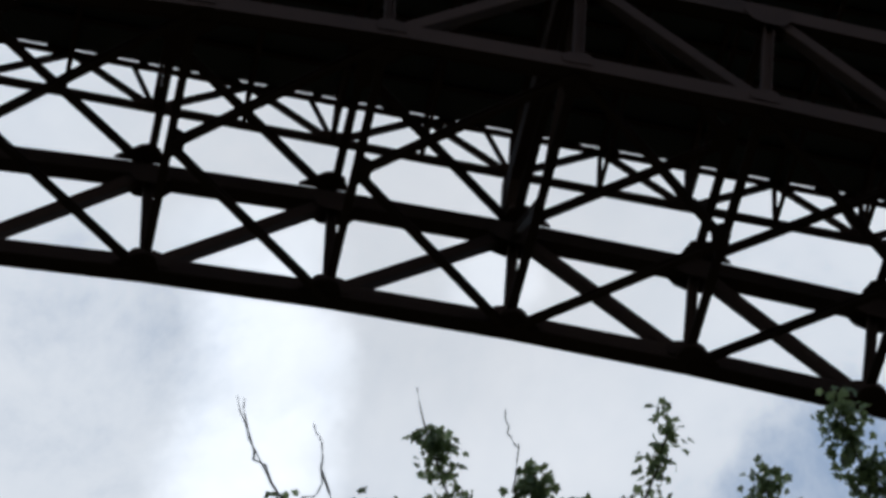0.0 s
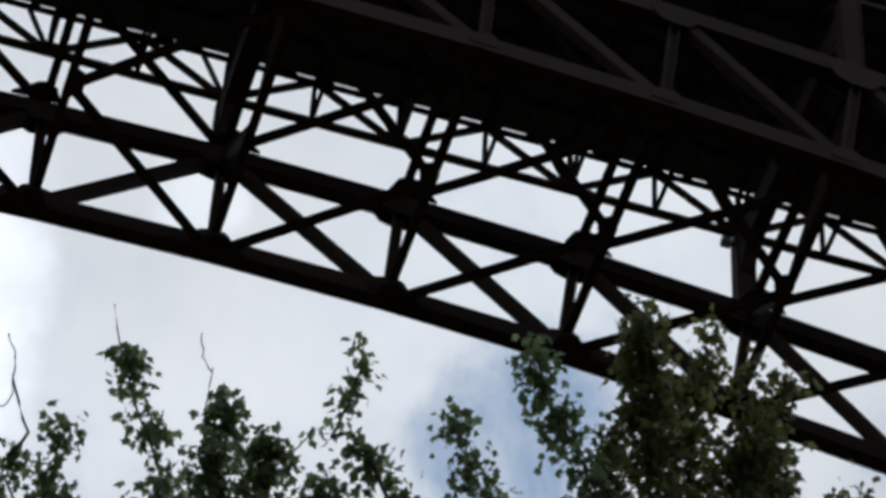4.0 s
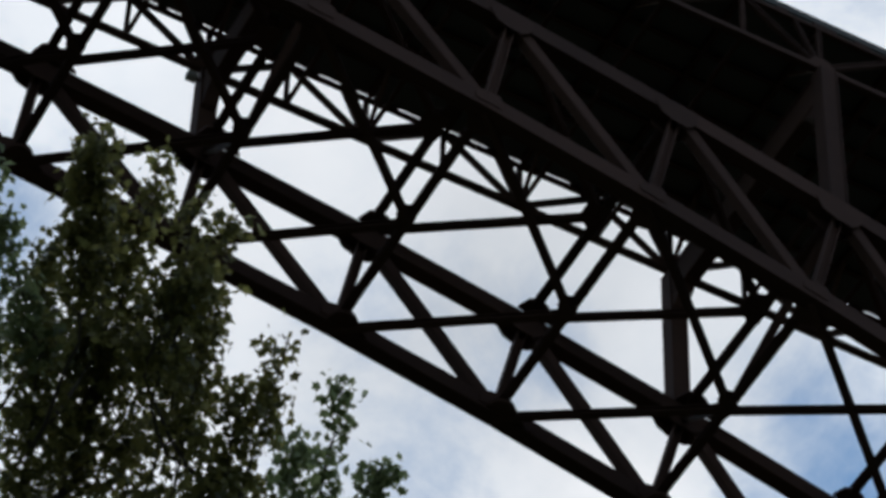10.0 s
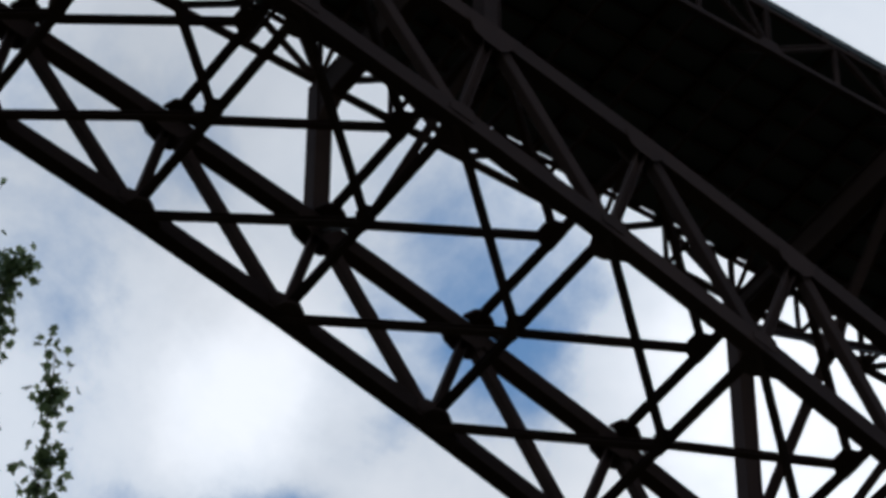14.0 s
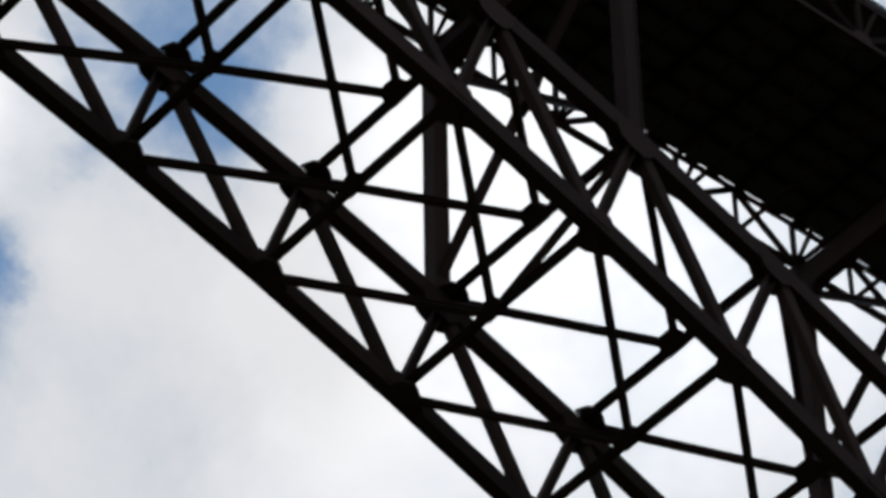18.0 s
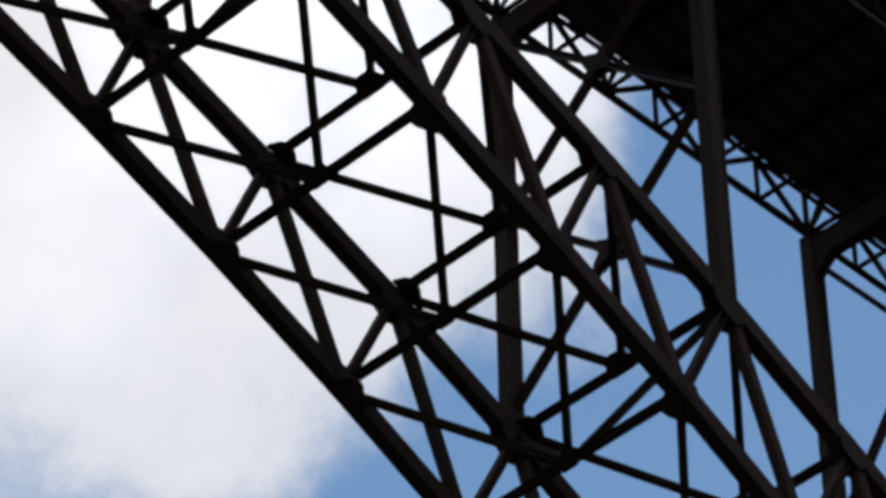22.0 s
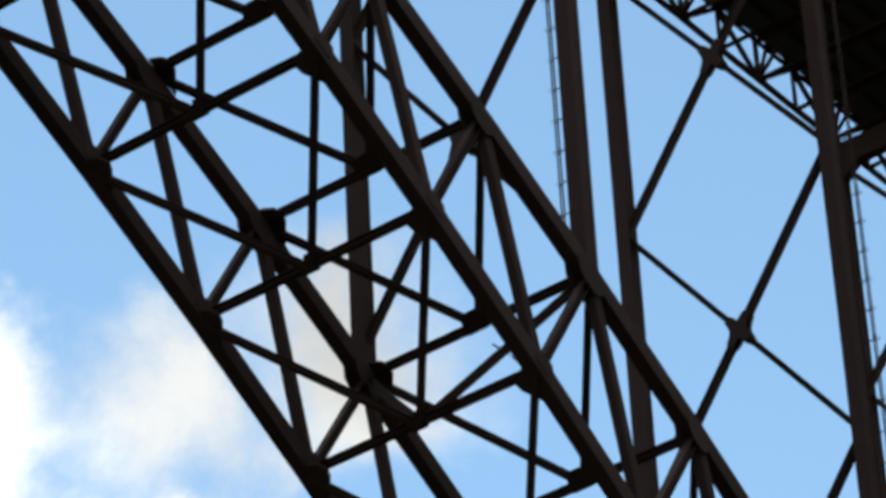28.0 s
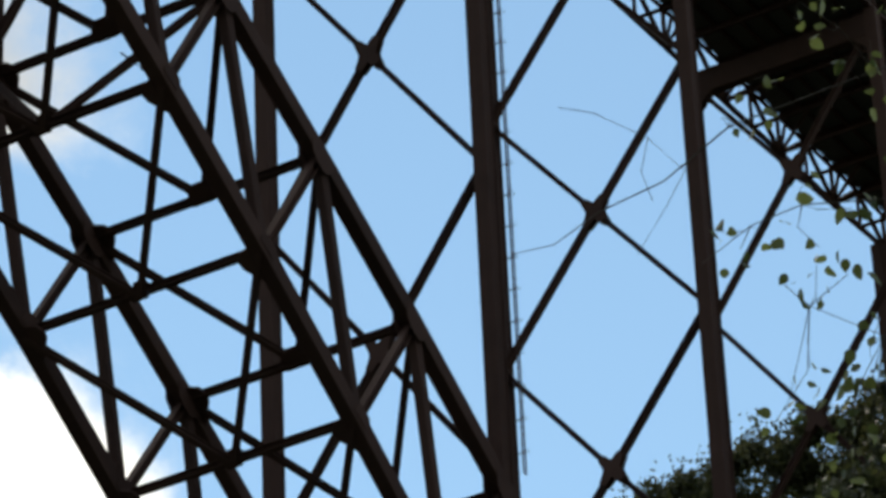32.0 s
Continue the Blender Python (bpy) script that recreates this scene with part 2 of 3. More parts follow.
def cross_bracing():
    for kind, at in (("top", top_joint), ("low", low_joint)):
        br = thing("lateral_bracing", "dark rusted steel K bracing joining the %s chords of the ribs" % ("upper" if kind == "top" else "lower"), "bridge bracing", "lateral bracing")
        big, wide = (1.0, 1.12) if kind == "top" else (0.72, 1.0)
        for u in JOINTS:
            up = (top_joint(u, 0) - low_joint(u, 0)).normalized()
            v = abs(u - CROWN)
            lift = up * (0.95 if v < 13.5 else max(0.15, 0.95 - 0.27 * (v - 13.5))) if kind == "top" else up * 0.35
            level = lift if kind == "top" else up * -0.48  # of the diagonals and plates
            f, n, m = at(u, RIB), at(u, -RIB), at(u, 0)
            part("strut", prism(STRUT, f + lift, n + lift, (1, 0, 0)), STEEL, br)
            along = (at(u + 1, 0) - at(u - 1, 0)).normalized() * (1 if u >= CROWN else -1)
            for y, k in ((f, -1), (n, 1)):
                part("gusset_plate", plate(y + level + Vector((0, k * 0.6, 0)), along, (0, k, 0), [(p * wide, q * wide) for p, q in ((-0.9, 0), (-0.55, 0.9), (0.1, 1.25), (0.7, 1.1), (1.5, 0.5), (2.2, 0))], 0.35), STEEL, br)
            o = -1 if u > CROWN else 1
            if u != CROWN and u + o in JOINTS:
                e1 = (at(u + o, 0) - m).normalized()
                for y in (RIB, -RIB):
                    part("lateral_diagonal", prism(LAT, at(u + o, y) + level, m + level, (0, 1, 0)), STEEL, br)
                for k in (-1, 1):
                    part("gusset_plate", plate(m + (lift + level) / 2 + up * k * (0.32 if kind == "top" else 0.5), e1, (0, 1, 0), [(p * big, q * big) for p, q in ((-0.4, -1.0), (0.35, -1.15), (1.25, -0.7), (1.25, 0.7), (0.35, 1.15), (-0.4, 1.0))], 0.04), STEEL, br)
    sw = thing("sway_bracing", "dark steel sway bracing inside the arch below each bent", "bridge bracing")
    for u in JOINTS:
        if u % 3 == 0:
            for y in (RIB, -RIB):
                part("sway_diagonal", prism(LAT, low_joint(u, 0), top_joint(u, y), (1, 0, 0)), STEEL, sw)


def ladder(x, y, z0, z1, out, parent):
    """A caged service ladder on a leg: two rails, rungs and hoops in one mesh."""
    vs, fs = [], []

    def bar(p, q, r):
        p, q = Vector(p), Vector(q)
        ax = (q - p).normalized()
        s = ax.orthogonal().normalized() * r
        t2 = ax.cross(s)
        k = len(vs)
        vs.extend(tuple(c + d) for c in (p, q) for d in (s, t2, -s, -t2))
        fs.extend((k + i, k + (i + 1) % 4, k + (i + 1) % 4 + 4, k + i + 4) for i in range(4))
    for dx in (-0.2, 0.2):
        bar((x + dx, y, z0), (x + dx, y, z1), 0.07)
    z = z0
    while z < z1:
        bar((x - 0.2, y, z), (x + 0.2, y, z), 0.03)
        z += 0.6
    z = z0 + 2
    while z < z1:
        ring = [(x + 0.26 * math.sin(radians(a)), y + out * (0.24 - 0.24 * math.cos(radians(a))), z) for a in range(-150, 151, 60)]
        for p, q in zip(ring, ring[1:]):
            bar(p, q, 0.03)
        bar((x, y - out * 0.9, z), (x, y, z), 0.06)
        z += 3.0
    me = bpy.data.meshes.new("ladder")
    me.from_pydata(vs, [], fs)
    part("ladder", me, STEEL, parent, "thin caged steel service ladder")


def star_plate(wide, high):
    """The outline of a plate on a crossing: four arms along the braces with hollow corners between them."""
    a = math.atan2(high, wide)
    out = []
    for k, b in enumerate((a, math.pi - a, math.pi + a, -a)):
        c, d = Vector((math.cos(b), math.sin(b))), Vector((-math.sin(b), math.cos(b)))
        out += [tuple(c * 1.7 - d * 0.36), tuple(c * 1.7 + d * 0.36)]
        half = a if k % 2 else math.pi / 2 - a
        e = b + half
        out += [tuple(c * 1.05 + d * 0.5), tuple(Vector((math.cos(e), math.sin(e))) * 0.86), tuple((lambda q: Vector((math.cos(q), math.sin(q))) * 1.05 + Vector((math.sin(q), -math.cos(q))) * 0.5)(b + 2 * half))]
    return out


def bent(x, foot, tier, with_ladder=0):
    bt = thing("bridge_bent", "tall braced weathering-steel bent standing under the deck", "bridge bent", "bridge bents")
    top = 246.7 if x < 160 else 247.7
    legs = []
    for y in (RIB, -RIB):
        legs.append(part("leg", prism(boxed_section(1.42, 1.34, 0.13), (x + aside(y), y, foot), (x + aside(y), y, 249.1), (1, 0, 0)), STEEL, bt))
        k = -1 if y > 0 else 1
        part("knee_bracket", plate((x + aside(y), y, 248.0), (0, k, 0), (0, 0, 1), [(0.55, -3.7), (0.9, -3.5), (1.4, -2.9), (2.2, -2.2), (3.6, -1.85), (3.6, 0.5), (0.55, 0.5)], 1.1), STEEL, bt)
    part("cap_girder", prism(box_section(1.2, 2.7, 0.04), (x + aside(-RIB), -RIB + 0.6, 247.3), (x, RIB - 0.6, 247.3), (1, 0, 0)), STEEL, bt)
    low = foot + (2.2 if foot > 190 else 2.6 if foot > 170 else 1.1)
    h = top - low
    n = math.ceil(h / 32) if foot > 150 and h > 18 else max(0, round(h / tier))
    step = h / n if foot > 150 and n else tier
    for k in range(n):
        z1 = top - step * k
        z0 = z1 - step
        for a, b in (((x + aside(-RIB), -RIB, z0), (x, RIB, z1)), ((x, RIB, z0), (x + aside(-RIB), -RIB, z1))):
            part("cross_brace", prism(BRACE, a, b, (1, 0, 0)), STEEL, bt)
        g = star_plate(2 * RIB, step)
        for dx in (-0.4, 0.4):
            part("gusset_plate", plate((x + aside(0) + dx, 0, (z0 + z1) / 2), (0, 1, 0), (0, 0, 1), g, 0.05), STEEL, bt)
    if round(x / PANEL) == -6:
        box = part("junction_box", prism(box_section(0.66, 0.7, 0.08), (x - 1.75, RIB - 0.3, 247.75), (x - 1.05, RIB - 0.3, 247.75)), PAINT, legs[0], "weathered light grey box on the leg's top")
        part("box_bracket", prism(box_section(0.16, 0.2, 0.02), (x - 1.1, RIB - 0.3, 247.75), (x - 0.6, RIB - 0.2, 247.75)), STEEL, box)
    if with_ladder:
        ladder(x + aside(-RIB) + 0.4 * with_ladder, -RIB - (1.95 if with_ladder > 0 else 1.42) * with_ladder, foot + 1, 246.5, -with_ladder, legs[1])
    return bt


def deck():
    lo, hi = CROWN - 36, CROWN + 36
    TRUSS_TOP = DECK_TOP + 0.85
    for y in (RIB, -RIB):
        tr = thing("deck_truss", "dark weathering-steel truss girder carrying the road deck", "bridge truss", "deck trusses")
        for u in range(lo, hi):
            x = u * PANEL + DECK_SHIFT + aside(y)
            a, b, c = Vector((x, y, DECK_LOW)), Vector((x + PANEL, y, DECK_LOW)), Vector((x + PANEL / 2, y, TRUSS_TOP))
            part("bottom_chord", prism(box_section(0.5, 0.55 if u < 6 else 0.45, 0.03), a, b), STEEL, tr)
            part("top_chord", prism(box_section(0.4, 0.34, 0.03), (x, y, TRUSS_TOP), (x + PANEL, y, TRUSS_TOP)), STEEL, tr)
            part("web_diagonal", prism(i_section(0.42, 0.42), a, c), STEEL, tr)
            part("web_diagonal", prism(i_section(0.42, 0.42), b, c), STEEL, tr)
            part("web_vertical", prism(i_section(0.38, 0.38), a, (x, y, TRUSS_TOP)), STEEL, tr)
            part("web_vertical", prism(i_section(0.32, 0.32), ((x + PANEL / 2), y, DECK_LOW), c), STEEL, tr)
            # a short strut leans from each main joint to the top chord, away from the crown
            part("web_strut", prism(i_section(0.3, 0.3), a, (x + (2.0 if u > 0 else -2.0), y, TRUSS_TOP)), STEEL, tr)
            part("gusset_plate", plate((x, y - 0.27, DECK_LOW), (1, 0, 0), (0, 0, 1), [(-1.1, -0.3), (1.1, -0.3), (1.1, 0.25), (0.55, 0.95), (-0.55, 0.95), (-1.1, 0.25)], 0.03), STEEL, tr)
    fl = thing("floor_framing", "dark steel floor trusses and stringers under the road deck", "bridge floor")
    for u in range(lo * 2, hi * 2):
        x = u * PANEL / 2 + DECK_SHIFT
        part("floor_beam", prism(i_section(0.35, 0.8), (x + aside(-RIB), -RIB + 0.3, DECK_TOP + 0.75), (x, RIB - 0.3, DECK_TOP + 0.75), (1, 0, 0)), STEEL, fl)
        part("floor_strut", prism(i_section(0.3, 0.35), (x + aside(-RIB), -RIB, DECK_LOW), (x, RIB, DECK_LOW), (1, 0, 0)), STEEL, fl)
        if u % 2 == 0:
            for y in (RIB, -RIB):
                part("floor_diagonal", prism(i_section(0.3, 0.3), (x + aside(y), y, DECK_LOW), (x + aside(y), y * 0.6, DECK_TOP + 0.5), (1, 0, 0)), STEEL, fl)
    for k in range(-3, 4):
        part("stringer", prism(i_section(0.35, 0.7), (lo * PANEL, k * 2.5, DECK_TOP + 0.95), (hi * PANEL, k * 2.5, DECK_TOP + 0.95)), STEEL, fl)
    rd = thing("road_deck", "long grey concrete road deck on a steel bridge", "bridge deck", kind="structure")
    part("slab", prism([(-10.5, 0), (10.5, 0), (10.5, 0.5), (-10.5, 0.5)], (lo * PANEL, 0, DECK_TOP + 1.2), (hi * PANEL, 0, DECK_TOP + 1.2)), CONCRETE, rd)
    for y in (10.95, -10.95):
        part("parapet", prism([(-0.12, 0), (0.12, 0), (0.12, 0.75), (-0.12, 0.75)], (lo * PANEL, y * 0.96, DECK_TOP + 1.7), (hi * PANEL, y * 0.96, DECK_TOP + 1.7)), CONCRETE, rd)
        x, k = lo * PANEL, 0
        while x < hi * PANEL:
            w = (1.3, 0.7, 1.0, 2.0)[k % 4]
            part("edge_bracket", prism(box_section(0.4, 0.44, 0.03), (x, y * 0.973, DECK_TOP + 1.2), (x + w, y * 0.973, DECK_TOP + 1.2)), STEEL, rd)
            x, k = x + w + (2.1, 1.5, 1.9)[k % 3], k + 1


RIB_FAR = arch_rib(RIB, "dark weathering-steel truss rib of a high arch bridge")
RIB_NEAR = arch_rib(-RIB, "dark weathering-steel truss rib of a high arch bridge")
cross_bracing()


def loose_rod(u, y):
    """A thin bent rod that sticks out inwards from the lower chord, with a short hook at its foot."""
    c = low_joint(u, y)
    along = (low_joint(u + 0.1, y) - c).normalized()
    pts = [c + Vector((0, 0.35, -0.35)), c + along * -0.25 + Vector((0, 0.9, -0.3)), c + along * -0.85 + Vector((0, 1.35, -0.05)), c + along * -1.75 + Vector((0, 2.0, 0.1))]
    rod = Wood(6)
    rod.tube([tuple(p) for p in pts], 0.1, 0.08)
    rod.tube([tuple(pts[1]), tuple(pts[1] + along * -0.45 + Vector((0, 0.1, 0.3))), tuple(pts[2] + Vector((0, -0.1, 0.3)))], 0.05, 0.04)
    me = bpy.data.meshes.new("rod")
    me.from_pydata(rod.v, [], rod.f)
    part("bent_rod", me, STEEL, RIB_NEAR, "thin bent steel rod sticking out of the chord")


def ground_z(x, y):
    v = abs(x - CROWN * PANEL)
    s = max(0.0, v - 38)
    k = min(1.0, max(0.0, (-y - 30) / 60))
    z = min((0.58 + 0.16 * k * k * (3 - 2 * k)) * s, 225 + s * 0.05)
    return z + 6 * noise.noise(Vector((x / 90, y / 90, 0))) * min(1, s / 60) + 0.4 * noise.noise(Vector((x / 11, y / 11, 3)))


for k in range(-18, 19, 3):
    u = CROWN + k
    bent(u * PANEL - 0.25, top_joint(u, 0).z, 30, {6: -1, 9: 1}.get(u, 0))
for side in (-1, 1):
    for k in range(5):
        x = CROWN * PANEL + side * (21 * PANEL + 43.7 * k)
        if ground_z(x, 0) < 225:
            bent(x, min(ground_z(x, RIB), ground_z(x, -RIB)) - 1, 27)
deck()


def ground():
    n, ext = 170, 2600.0
    ks = [math.copysign(abs(i / n) ** 2.2, i) for i in range(-n, n + 1)]
    xs, ys = [CROWN * PANEL + ext * k for k in ks], [-120 + ext * k for k in ks]
    vs = [(x, y, ground_z(x, y)) for y in ys for x in xs]
    m = 2 * n + 1
    fs = [(j * m + i, j * m + i + 1, j * m + m + i + 1, j * m + m + i) for j in range(m - 1) for i in range(m - 1)]
    me = bpy.data.meshes.new("ground")
    me.from_pydata(vs, [], fs)
    for poly in me.polygons:
        poly.use_smooth = True
    me.materials.append(SOIL)
    tagged(new("ground", me), "wooded gorge floor and slopes", "ground", kind="structure")


ground()


# ---- trees ----
def leaf_material(name, base, back):
    m = bpy.data.materials.new(name)
    m.use_nodes = True
    t = m.node_tree
    t.nodes.clear()
    out = t.nodes.new("ShaderNodeOutputMaterial")
    geo, hue = t.nodes.new("ShaderNodeNewGeometry"), t.nodes.new("ShaderNodeMix")
    hue.data_type = "RGBA"
    hue.inputs[6].default_value, hue.inputs[7].default_value = (*base, 1), (*back, 1)
    dif, tr, mix = t.nodes.new("ShaderNodeBsdfPrincipled"), t.nodes.new("ShaderNodeBsdfTranslucent"), t.nodes.new("ShaderNodeMixShader")
    dif.inputs["Roughness"].default_value = 0.42
    mix.inputs[0].default_value = 0.6
    link_nodes(t, (geo.outputs["Random Per Island"], hue.inputs[0]), (hue.outputs[2], dif.inputs["Base Color"]), (hue.outputs[2], tr.inputs[0]),
               (dif.outputs[0], mix.inputs[1]), (tr.outputs[0], mix.inputs[2]), (mix.outputs[0], out.inputs[0]))
    return m


LEAF = leaf_material("maple_leaf", (0.11, 0.14, 0.05), (0.38, 0.43, 0.19))
LEAF_OLIVE = leaf_material("olive_leaf", (0.10, 0.10, 0.032), (0.36, 0.33, 0.10))
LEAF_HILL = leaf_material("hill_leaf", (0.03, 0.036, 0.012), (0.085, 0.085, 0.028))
LEAF_LIGHT = leaf_material("young_leaf", (0.05, 0.07, 0.02), (0.26, 0.29, 0.08))
BLADE = np.array([(0, 0, 0), (0.36, 0.04, 0.05), (0.28, 0.26, 0.03), (0.52, 0.60, 0.10), (0.25, 0.62, 0.02), (0.0, 1.08, -0.1),
                  (-0.25, 0.62, 0.02), (-0.52, 0.60, 0.10), (-0.28, 0.26, 0.03), (-0.36, 0.04, 0.05)])
OVAL = np.array([(0, 0, 0), (0.22, 0.10, 0.05), (0.38, 0.32, 0.08), (0.36, 0.58, 0.05), (0.20, 0.84, 0.0), (0.0, 1.05, -0.08),
                 (-0.20, 0.84, 0.0), (-0.36, 0.58, 0.05), (-0.38, 0.32, 0.08), (-0.22, 0.10, 0.05)])
rng = np.random.default_rng(5)


def at(az, el, d):
    return np.array(EYE) + np.array(bearing(az, el)) * d


class Wood:
    """Collects the tubes of a tree's wood and the blades of its leaves."""

    def __init__(self, sides=6):
        self.v, self.f, self.leaf, self.n = [], [], [], sides

    def tube(self, pts, r0, r1):
        n, k = self.n, len(self.v)
        for i, c in enumerate(pts):
            c = Vector(c)
            ax = (Vector(pts[min(i + 1, len(pts) - 1)]) - Vector(pts[max(i - 1, 0)])).normalized()
            s = ax.orthogonal().normalized()
            t = ax.cross(s)
            r = r0 + (r1 - r0) * i / (len(pts) - 1)
            self.v += [tuple(c + (s * math.cos(a) + t * math.sin(a)) * r) for a in (j * 2 * math.pi / n for j in range(n))]
        for i in range(len(pts) - 1):
            self.f += [(k + i * n + j, k + i * n + (j + 1) % n, k + i * n + n + (j + 1) % n, k + i * n + n + j) for j in range(n)]

    def leaves(self, centre, count, spread, size, blade=BLADE):
        c = centre + np.clip(rng.normal(0, spread, (count, 3)), -2.1 * spread, 2.1 * spread)
        for p in c:
            d = rng.normal(0, 1, 3) + (0, 0, -1.3)
            d /= np.linalg.norm(d)
            s = np.cross(d, rng.normal(0, 1, 3))
            s /= np.linalg.norm(s)
            u = np.cross(s, d)
            q = size * rng.uniform(0.65, 1.25)
            self.leaf.append(p + q * (blade[:, :1] * s + blade[:, 1:2] * d + blade[:, 2:] * u))

    def limb(self, a, b, bend, r0, r1, steps=7):
        a, b = np.array(a, float), np.array(b, float)
        off = rng.normal(0, bend, 3)
        pts = [a + (b - a) * k / steps + off * math.sin(math.pi * k / steps) + rng.normal(0, bend * 0.18, 3) * (0 < k < steps) for k in range(steps + 1)]
        self.tube(pts, r0, r1)
        return pts

    def leader(self, a, b, spread, twigs, size, per=13, bare=0.0, r0=0.022, blade=BLADE):
        pts = self.limb(a, b, 0.03, r0, 0.004)
        for _ in range(twigs):
            s = (1 - bare) * rng.random() ** 0.9
            k = s * (len(pts) - 1)
            i = min(int(k), len(pts) - 2)
            p = pts[i] + (pts[i + 1] - pts[i]) * (k - i)
            reach = spread * (1.08 - 0.8 * s) * rng.uniform(0.35, 1.0)
            way = rng.normal(0, 1, 3)
            way = way / np.linalg.norm(way) + (0, 0, 0.35)
            e = p + way * reach
            self.tube([p, (p + e) / 2 + rng.normal(0, reach * 0.08, 3), e], 0.006, 0.002)
            self.leaves(p + (e - p) * 0.8, int(per * rng.uniform(0.4, 1.4)), max(0.06, reach * 0.34), size, blade)

    def build(self, name, label, base, leaf_mat):
        root = tagged(new(name), label, "tree")
        root.location = base
        inv = Matrix.Translation(-Vector(base))
        me = bpy.data.meshes.new("wood")
        me.from_pydata(self.v, [], self.f)
        me.transform(inv)
        part("trunk", me, BARK, root, "slender brown trunk with bare twigs")
        if self.leaf:
            v = np.concatenate(self.leaf)
            me = bpy.data.meshes.new("leaves")
            me.from_pydata(v.tolist(), [], [tuple(range(i * 10, i * 10 + 10)) for i in range(len(self.leaf))])
            me.transform(inv)
            part("crown", me, leaf_mat, root, "crown of loose dark green lobed leaves")
        return root


def maple(label, d, foot_az, leaders, size=0.068, leaf_mat=LEAF, name="tree", r=0.16, per=16):
    """A tree seen from below. Leaders: bearing and height of the tip and of the base, spread in degrees, twigs, leafless share."""
    w = Wood()
    flat = d * math.cos(radians(46))
    x, y = EYE[0] + flat * math.sin(radians(foot_az)), EYE[1] + flat * math.cos(radians(foot_az))
    base = np.array((x, y, ground_z(x, y)))
    low = min(b[3] for b in leaders) - 7
    fork = np.array(at(foot_az, low, d))
    w.limb(base - (0, 0, 0.3), fork, 0.25, r, r * 0.6, 9)
    for az1, el1, az0, el0, spread, twigs, start in leaders:  # start: bare share of the tip
        dd = d + rng.uniform(-0.8, 0.8)
        p0, p1 = at(az0, el0, dd), at(az1, el1 - (0.3 * spread if twigs else 0), dd)
        near = min((b for b in leaders if b[1] < el0 + 0.4 and b[3] < el0 - 0.5), key=lambda b: abs(b[0] - az0) + abs(b[1] - el0), default=None)
        if near is None:
            w.limb(fork, p0, 0.3, r * 0.5, 0.04, 8)
        elif abs(near[0] - az0) + abs(near[1] - el0) > 0.2:
            w.limb(at((near[0] + near[2]) / 2, (near[1] + near[3]) / 2, d), p0, 0.1, 0.013, 0.008, 5)
        w.leader(p0, p1, spread * d * 0.01745, twigs if spread > 0.55 else int(twigs * 0.68), size, per, start, 0.006 if not twigs else 0.010)
    return w.build(name, label, tuple(base), leaf_mat)


maple("slender tree with bare forked top twigs and sparse green leaves", 26, 6.0, [
    (2.65, 52.06, 3.78, 50.85, 0.1, 0, 0), (2.81, 52.04, 3.19, 51.34, 0.1, 0, 0), (4.39, 51.82, 4.66, 51.23, 0.1, 0, 0), (4.65, 51.30, 4.34, 50.82, 0.1, 0, 0),
    (3.94, 50.89, 4.50, 49.96, 0.3, 12, 0), (4.84, 50.49, 4.87, 49.92, 0.3, 10, 0), (5.97, 50.80, 5.73, 50.04, 0.28, 14, 0), (4.48, 50.03, 5.04, 48.33, 0.8, 30, 0),
    (5.65, 50.15, 6.40, 48.46, 0.8, 26, 0), (6.56, 52.57, 8.06, 50.36, 0.38, 22, 0.3), (7.72, 51.18, 8.08, 50.29, 0.3, 10, 0), (8.06, 50.36, 8.67, 48.65, 0.8, 30, 0)])
maple("slender tree with pointed leafy leaders against the sky", 25.5, 10.2, [
    (8.56, 52.24, 8.91, 51.73, 0.1, 0, 0), (8.89, 51.80, 8.86, 50.96, 0.1, 0, 0), (9.31, 51.56, 9.44, 50.38, 0.45, 34, 0), (10.18, 51.04, 10.18, 50.27, 0.35, 16, 0),
    (9.08, 50.86, 9.58, 48.91, 0.8, 50, 0), (10.24, 50.59, 10.26, 48.98, 0.5, 26, 0), (12.13, 52.33, 11.60, 51.02, 0.2, 14, 0), (11.88, 51.42, 9.92, 49.91, 0.1, 0, 0)] + [
    (12.06, 51.13, 13.68, 49.49, 0.4, 34, 0), (11.47, 50.47, 11.18, 49.06, 0.6, 40, 0), (10.74, 51.02, 10.40, 49.91, 0.3, 12, 0), (13.82, 50.11, 14.29, 49.30, 0.3, 14, 0),
    (12.77, 49.96, 13.03, 48.45, 0.8, 36, 0), (10.57, 49.16, 11.01, 47.14, 1.3, 50, 0)])
maple("slim green maple with two leafy leaders beside a dense crown", 24.5, 16.4, [
    (14.22, 51.42, 14.68, 50.73, 0.2, 16, 0), (14.73, 50.85, 15.80, 49.45, 0.38, 38, 0), (16.78, 50.26, 16.74, 49.42, 0.3, 18, 0), (15.77, 49.68, 16.20, 47.87, 0.7, 16, 0),
    (15.88, 52.40, 16.82, 51.10, 0.33, 46, 0), (16.81, 51.25, 17.77, 49.83, 0.45, 30, 0)], size=0.06)
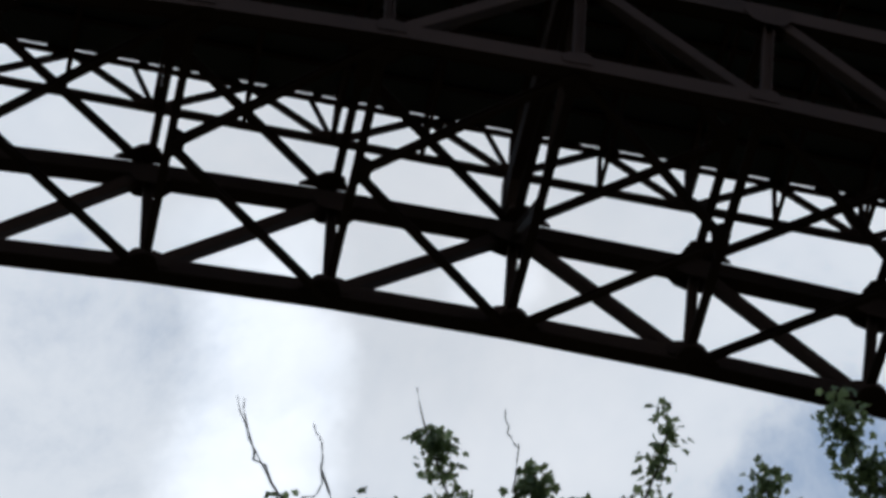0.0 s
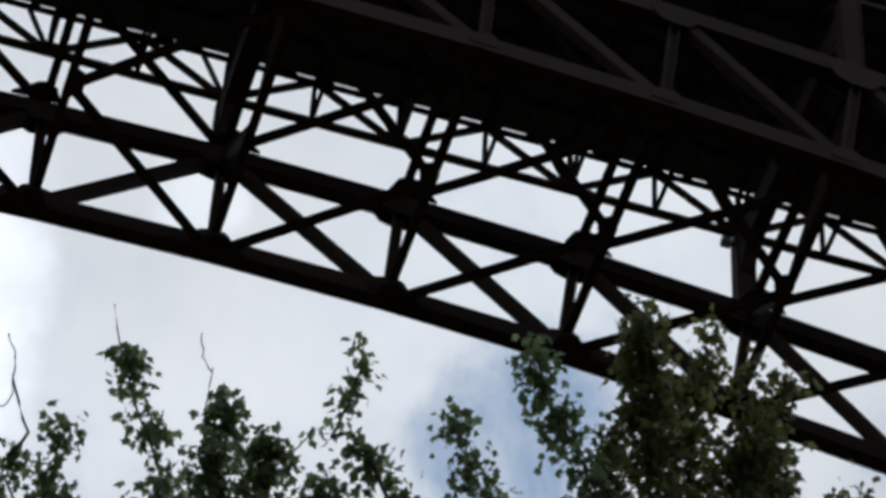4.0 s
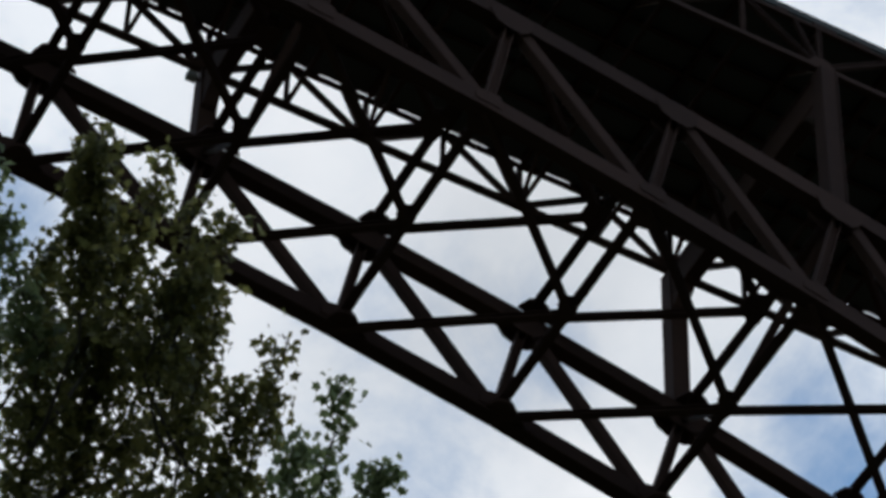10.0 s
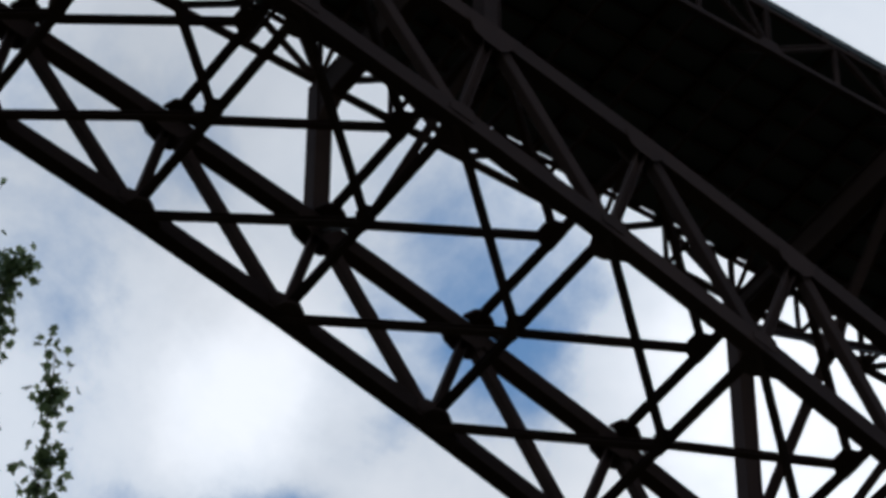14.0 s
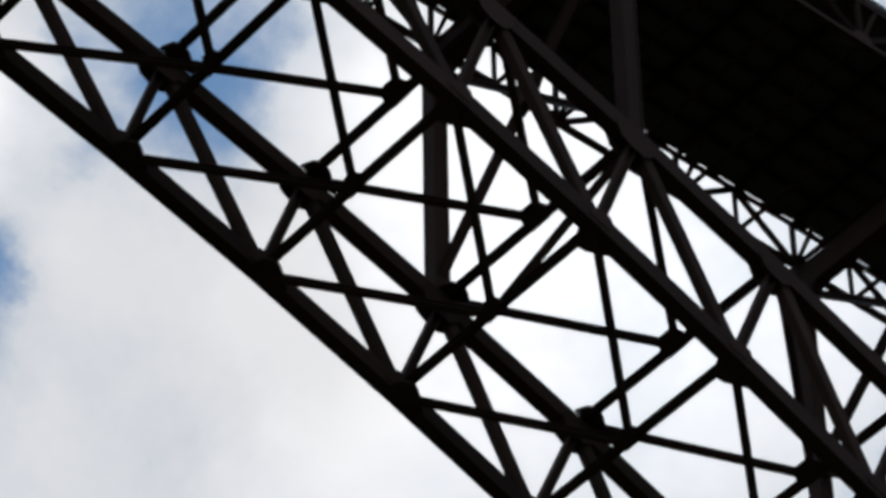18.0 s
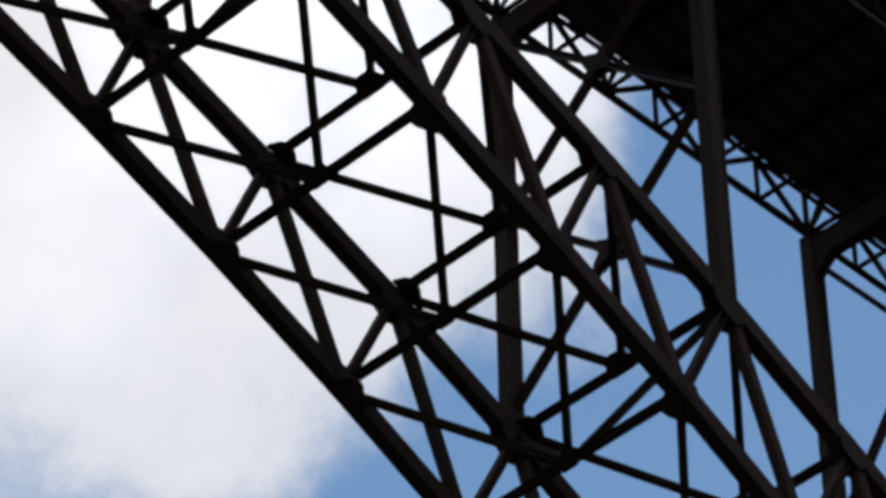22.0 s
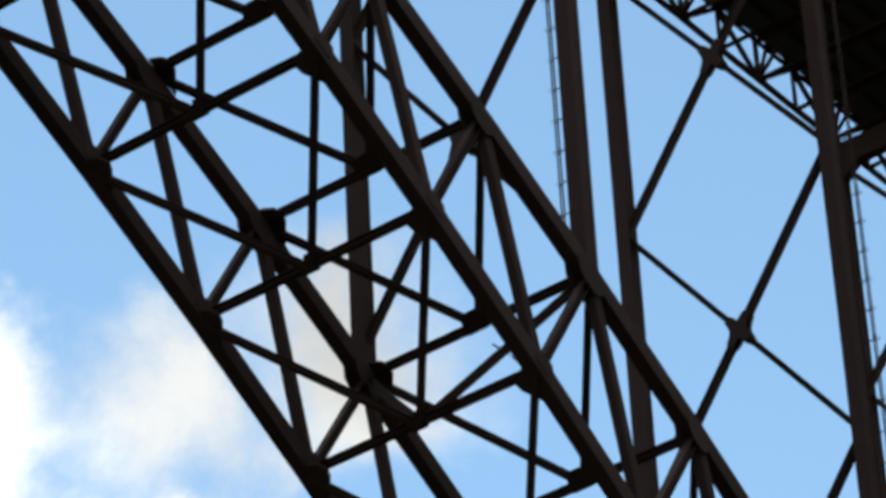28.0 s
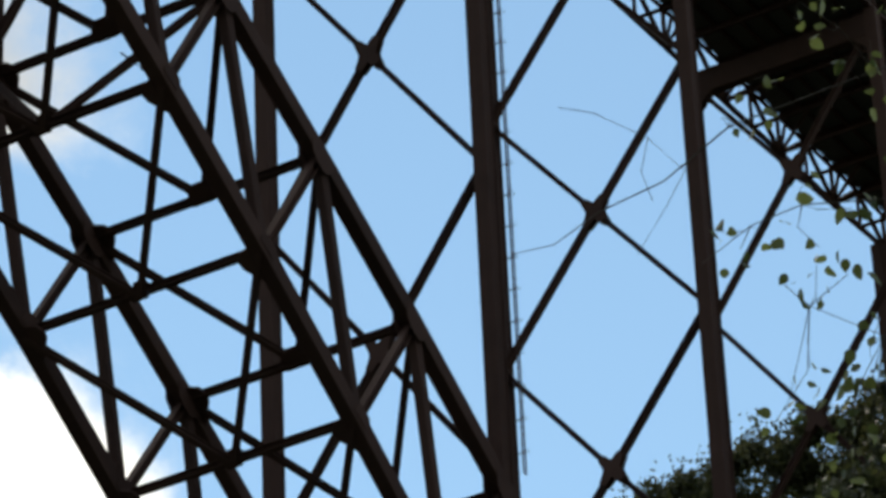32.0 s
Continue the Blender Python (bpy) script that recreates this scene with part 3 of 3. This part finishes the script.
maple("dense olive-green maple crown with an uneven top", 24, 18.6, [
    (18.29, 53.05, 18.5, 50.3, 0.6, 62, 0), (19.76, 52.8, 19.2, 50.3, 0.55, 42, 0), (21.6, 52.2, 20.3, 49.8, 0.5, 42, 0), (18.65, 50.9, 18.7, 46.5, 1.8, 140, 0),
    (21.2, 51.1, 20.5, 46.5, 1.1, 64, 0), (22.92, 50.65, 21.8, 47, 0.6, 34, 0), (17.6, 51.6, 17.9, 48, 0.8, 44, 0), (20.7, 51.6, 20.2, 48, 0.9, 46, 0), (22.1, 49.9, 21.6, 46.5, 1.1, 50, 0)] + [
    (19.9, 50.9, 19.7, 46.5, 1.3, 60, 0), (17.7, 50.5, 17.9, 46.5, 0.8, 42, 0), (19.0, 52.2, 19.0, 49.5, 0.8, 50, 0), (20.6, 52.3, 20.0, 50.0, 0.6, 36, 0)],
      leaf_mat=LEAF_OLIVE, per=19, size=0.058)
maple("slim green maple beside a denser crown", 27, 24.4, [
    (24.15, 50.15, 23.4, 47.2, 0.45, 57, 0), (23.2, 49.2, 23.2, 45.0, 0.9, 80, 0), (25.09, 49.0, 24.3, 46.2, 0.55, 70, 0), (24.3, 47.4, 24.5, 43.5, 1.0, 96, 0), (26.05, 47.6, 25.9, 44.5, 0.34, 35, 0)])


def near_branch():
    """A branch that reaches in from a tree beside the eye: thin arching twigs and a few broad leaves."""
    d = 12.0
    w = Wood(5)
    base = np.array((EYE[0] + 13 * math.sin(radians(84)), EYE[1] + 13 * math.cos(radians(84)), 0.0))
    base[2] = ground_z(base[0], base[1])
    knot = at(71, 33.0, d)
    spine = []
    w.limb(base - (0, 0, 0.2), knot, 0.3, 0.14, 0.05, 9)
    for line, r in ((((71, 33.0), (66.6, 33.0), (64.0, 32.41), (62.9, 31.75), (61.83, 31.4), (61.1, 31.0), (60.4, 30.9)), 0.012),
                    (((63.6, 32.2), (63.2, 31.9), (62.7, 32.35), (61.86, 32.74), (61.3, 32.85)), 0.005), (((62.7, 32.35), (62.55, 31.9), (62.7, 31.5)), 0.004),
                    (((71, 33.0), (67.2, 31.2), (65.04, 31.27), (64.2, 31.05), (63.4, 30.6)), 0.010), (((63.3, 31.95), (62.9, 31.4), (62.4, 30.8)), 0.004),
                    (((71, 33.0), (68, 29.8), (66.1, 29.4), (65.0, 29.9)), 0.010), (((66.4, 33.0), (65.9, 33.6), (65.3, 34.0)), 0.006)):
        w.tube([at(a, e, d) for a, e in line], r * 0.32, 0.0012)
        spine.extend(at(a, e, d) for a, e in line)
    for a, e, n, sp in ((65.29, 33.74, 1, 0.01), (65.63, 33.62, 2, 0.02), (65.89, 33.85, 2, 0.02), (65.98, 33.18, 2, 0.01), (66.38, 33.38, 3, 0.04), (64.73, 33.07, 1, 0.01), (64.50, 32.63, 2, 0.02),
                        (64.30, 32.40, 2, 0.012), (65.10, 31.55, 2, 0.02), (65.81, 31.15, 3, 0.02), (63.74, 31.00, 2, 0.02), (64.37, 31.00, 2, 0.02), (64.04, 30.78, 3, 0.03), (65.24, 30.68, 2, 0.02)) + (
                        (66.39, 32.70, 3, 0.03), (65.17, 30.44, 3, 0.03), (65.08, 30.02, 2, 0.02), (64.82, 30.24, 1, 0.01), (65.54, 30.39, 2, 0.02), (64.91, 29.07, 2, 0.02), (64.55, 28.67, 2, 0.015),
                        (64.28, 28.36, 2, 0.02), (65.86, 29.13, 4, 0.04), (65.76, 28.85, 2, 0.02), (65.29, 28.28, 7, 0.05), (65.80, 28.53, 7, 0.05), (65.36, 27.98, 6, 0.06), (65.10, 27.36, 4, 0.04),
                        (66.09, 29.67, 4, 0.05), (66.34, 31.63, 3, 0.04), (65.82, 27.86, 8, 0.07)):
        c = at(a, e, d)
        k = min(spine, key=lambda q: np.linalg.norm(q - c))
        w.tube([k, (k + c) / 2 + rng.normal(0, 0.03, 3), c], 0.0018, 0.001)
        w.leaves(c, int(1.5 * n + 0.5), sp * 1.5, 0.044, OVAL)
    w.build("overhanging_tree", "young tree with thin twigs and broad pale green leaves", tuple(base), LEAF_LIGHT)


near_branch()
loose_rod(5.9, -RIB)


def hillside_tree(az, el, d, spread, twigs):
    big = (d / 130) ** 0.5
    w = Wood(5)
    flat = d * math.cos(radians(el))
    x, y = EYE[0] + flat * math.sin(radians(az)), EYE[1] + flat * math.cos(radians(az))
    base = np.array((x, y, ground_z(x, y)))
    top = at(az, el, d)
    h = top[2] - base[2]
    w.limb(base - (0, 0, 0.5), top - (0, 0, 1.5), 0.4, 0.35 * big, 0.06, 9)
    for k in range(16):
        s = 0.35 + 0.62 * k / 15
        a = k * 2.4
        r = spread * (1.25 - s) * 1.5
        p = base + (top - base) * s
        e = p + np.array((math.cos(a) * r, math.sin(a) * r, 0.35 * r))
        w.limb(p, e, 0.2, 0.09, 0.02, 5)
        w.leader(p + (e - p) * 0.35, e, r * 0.55 + 0.6 * big, int(twigs * 1.4), 0.27 * big, 20, 0, 0.04, OVAL)
    w.leader(base + (top - base) * 0.75, top, spread * 0.6, twigs * 2, 0.27 * big, 18, 0, 0.05, OVAL)
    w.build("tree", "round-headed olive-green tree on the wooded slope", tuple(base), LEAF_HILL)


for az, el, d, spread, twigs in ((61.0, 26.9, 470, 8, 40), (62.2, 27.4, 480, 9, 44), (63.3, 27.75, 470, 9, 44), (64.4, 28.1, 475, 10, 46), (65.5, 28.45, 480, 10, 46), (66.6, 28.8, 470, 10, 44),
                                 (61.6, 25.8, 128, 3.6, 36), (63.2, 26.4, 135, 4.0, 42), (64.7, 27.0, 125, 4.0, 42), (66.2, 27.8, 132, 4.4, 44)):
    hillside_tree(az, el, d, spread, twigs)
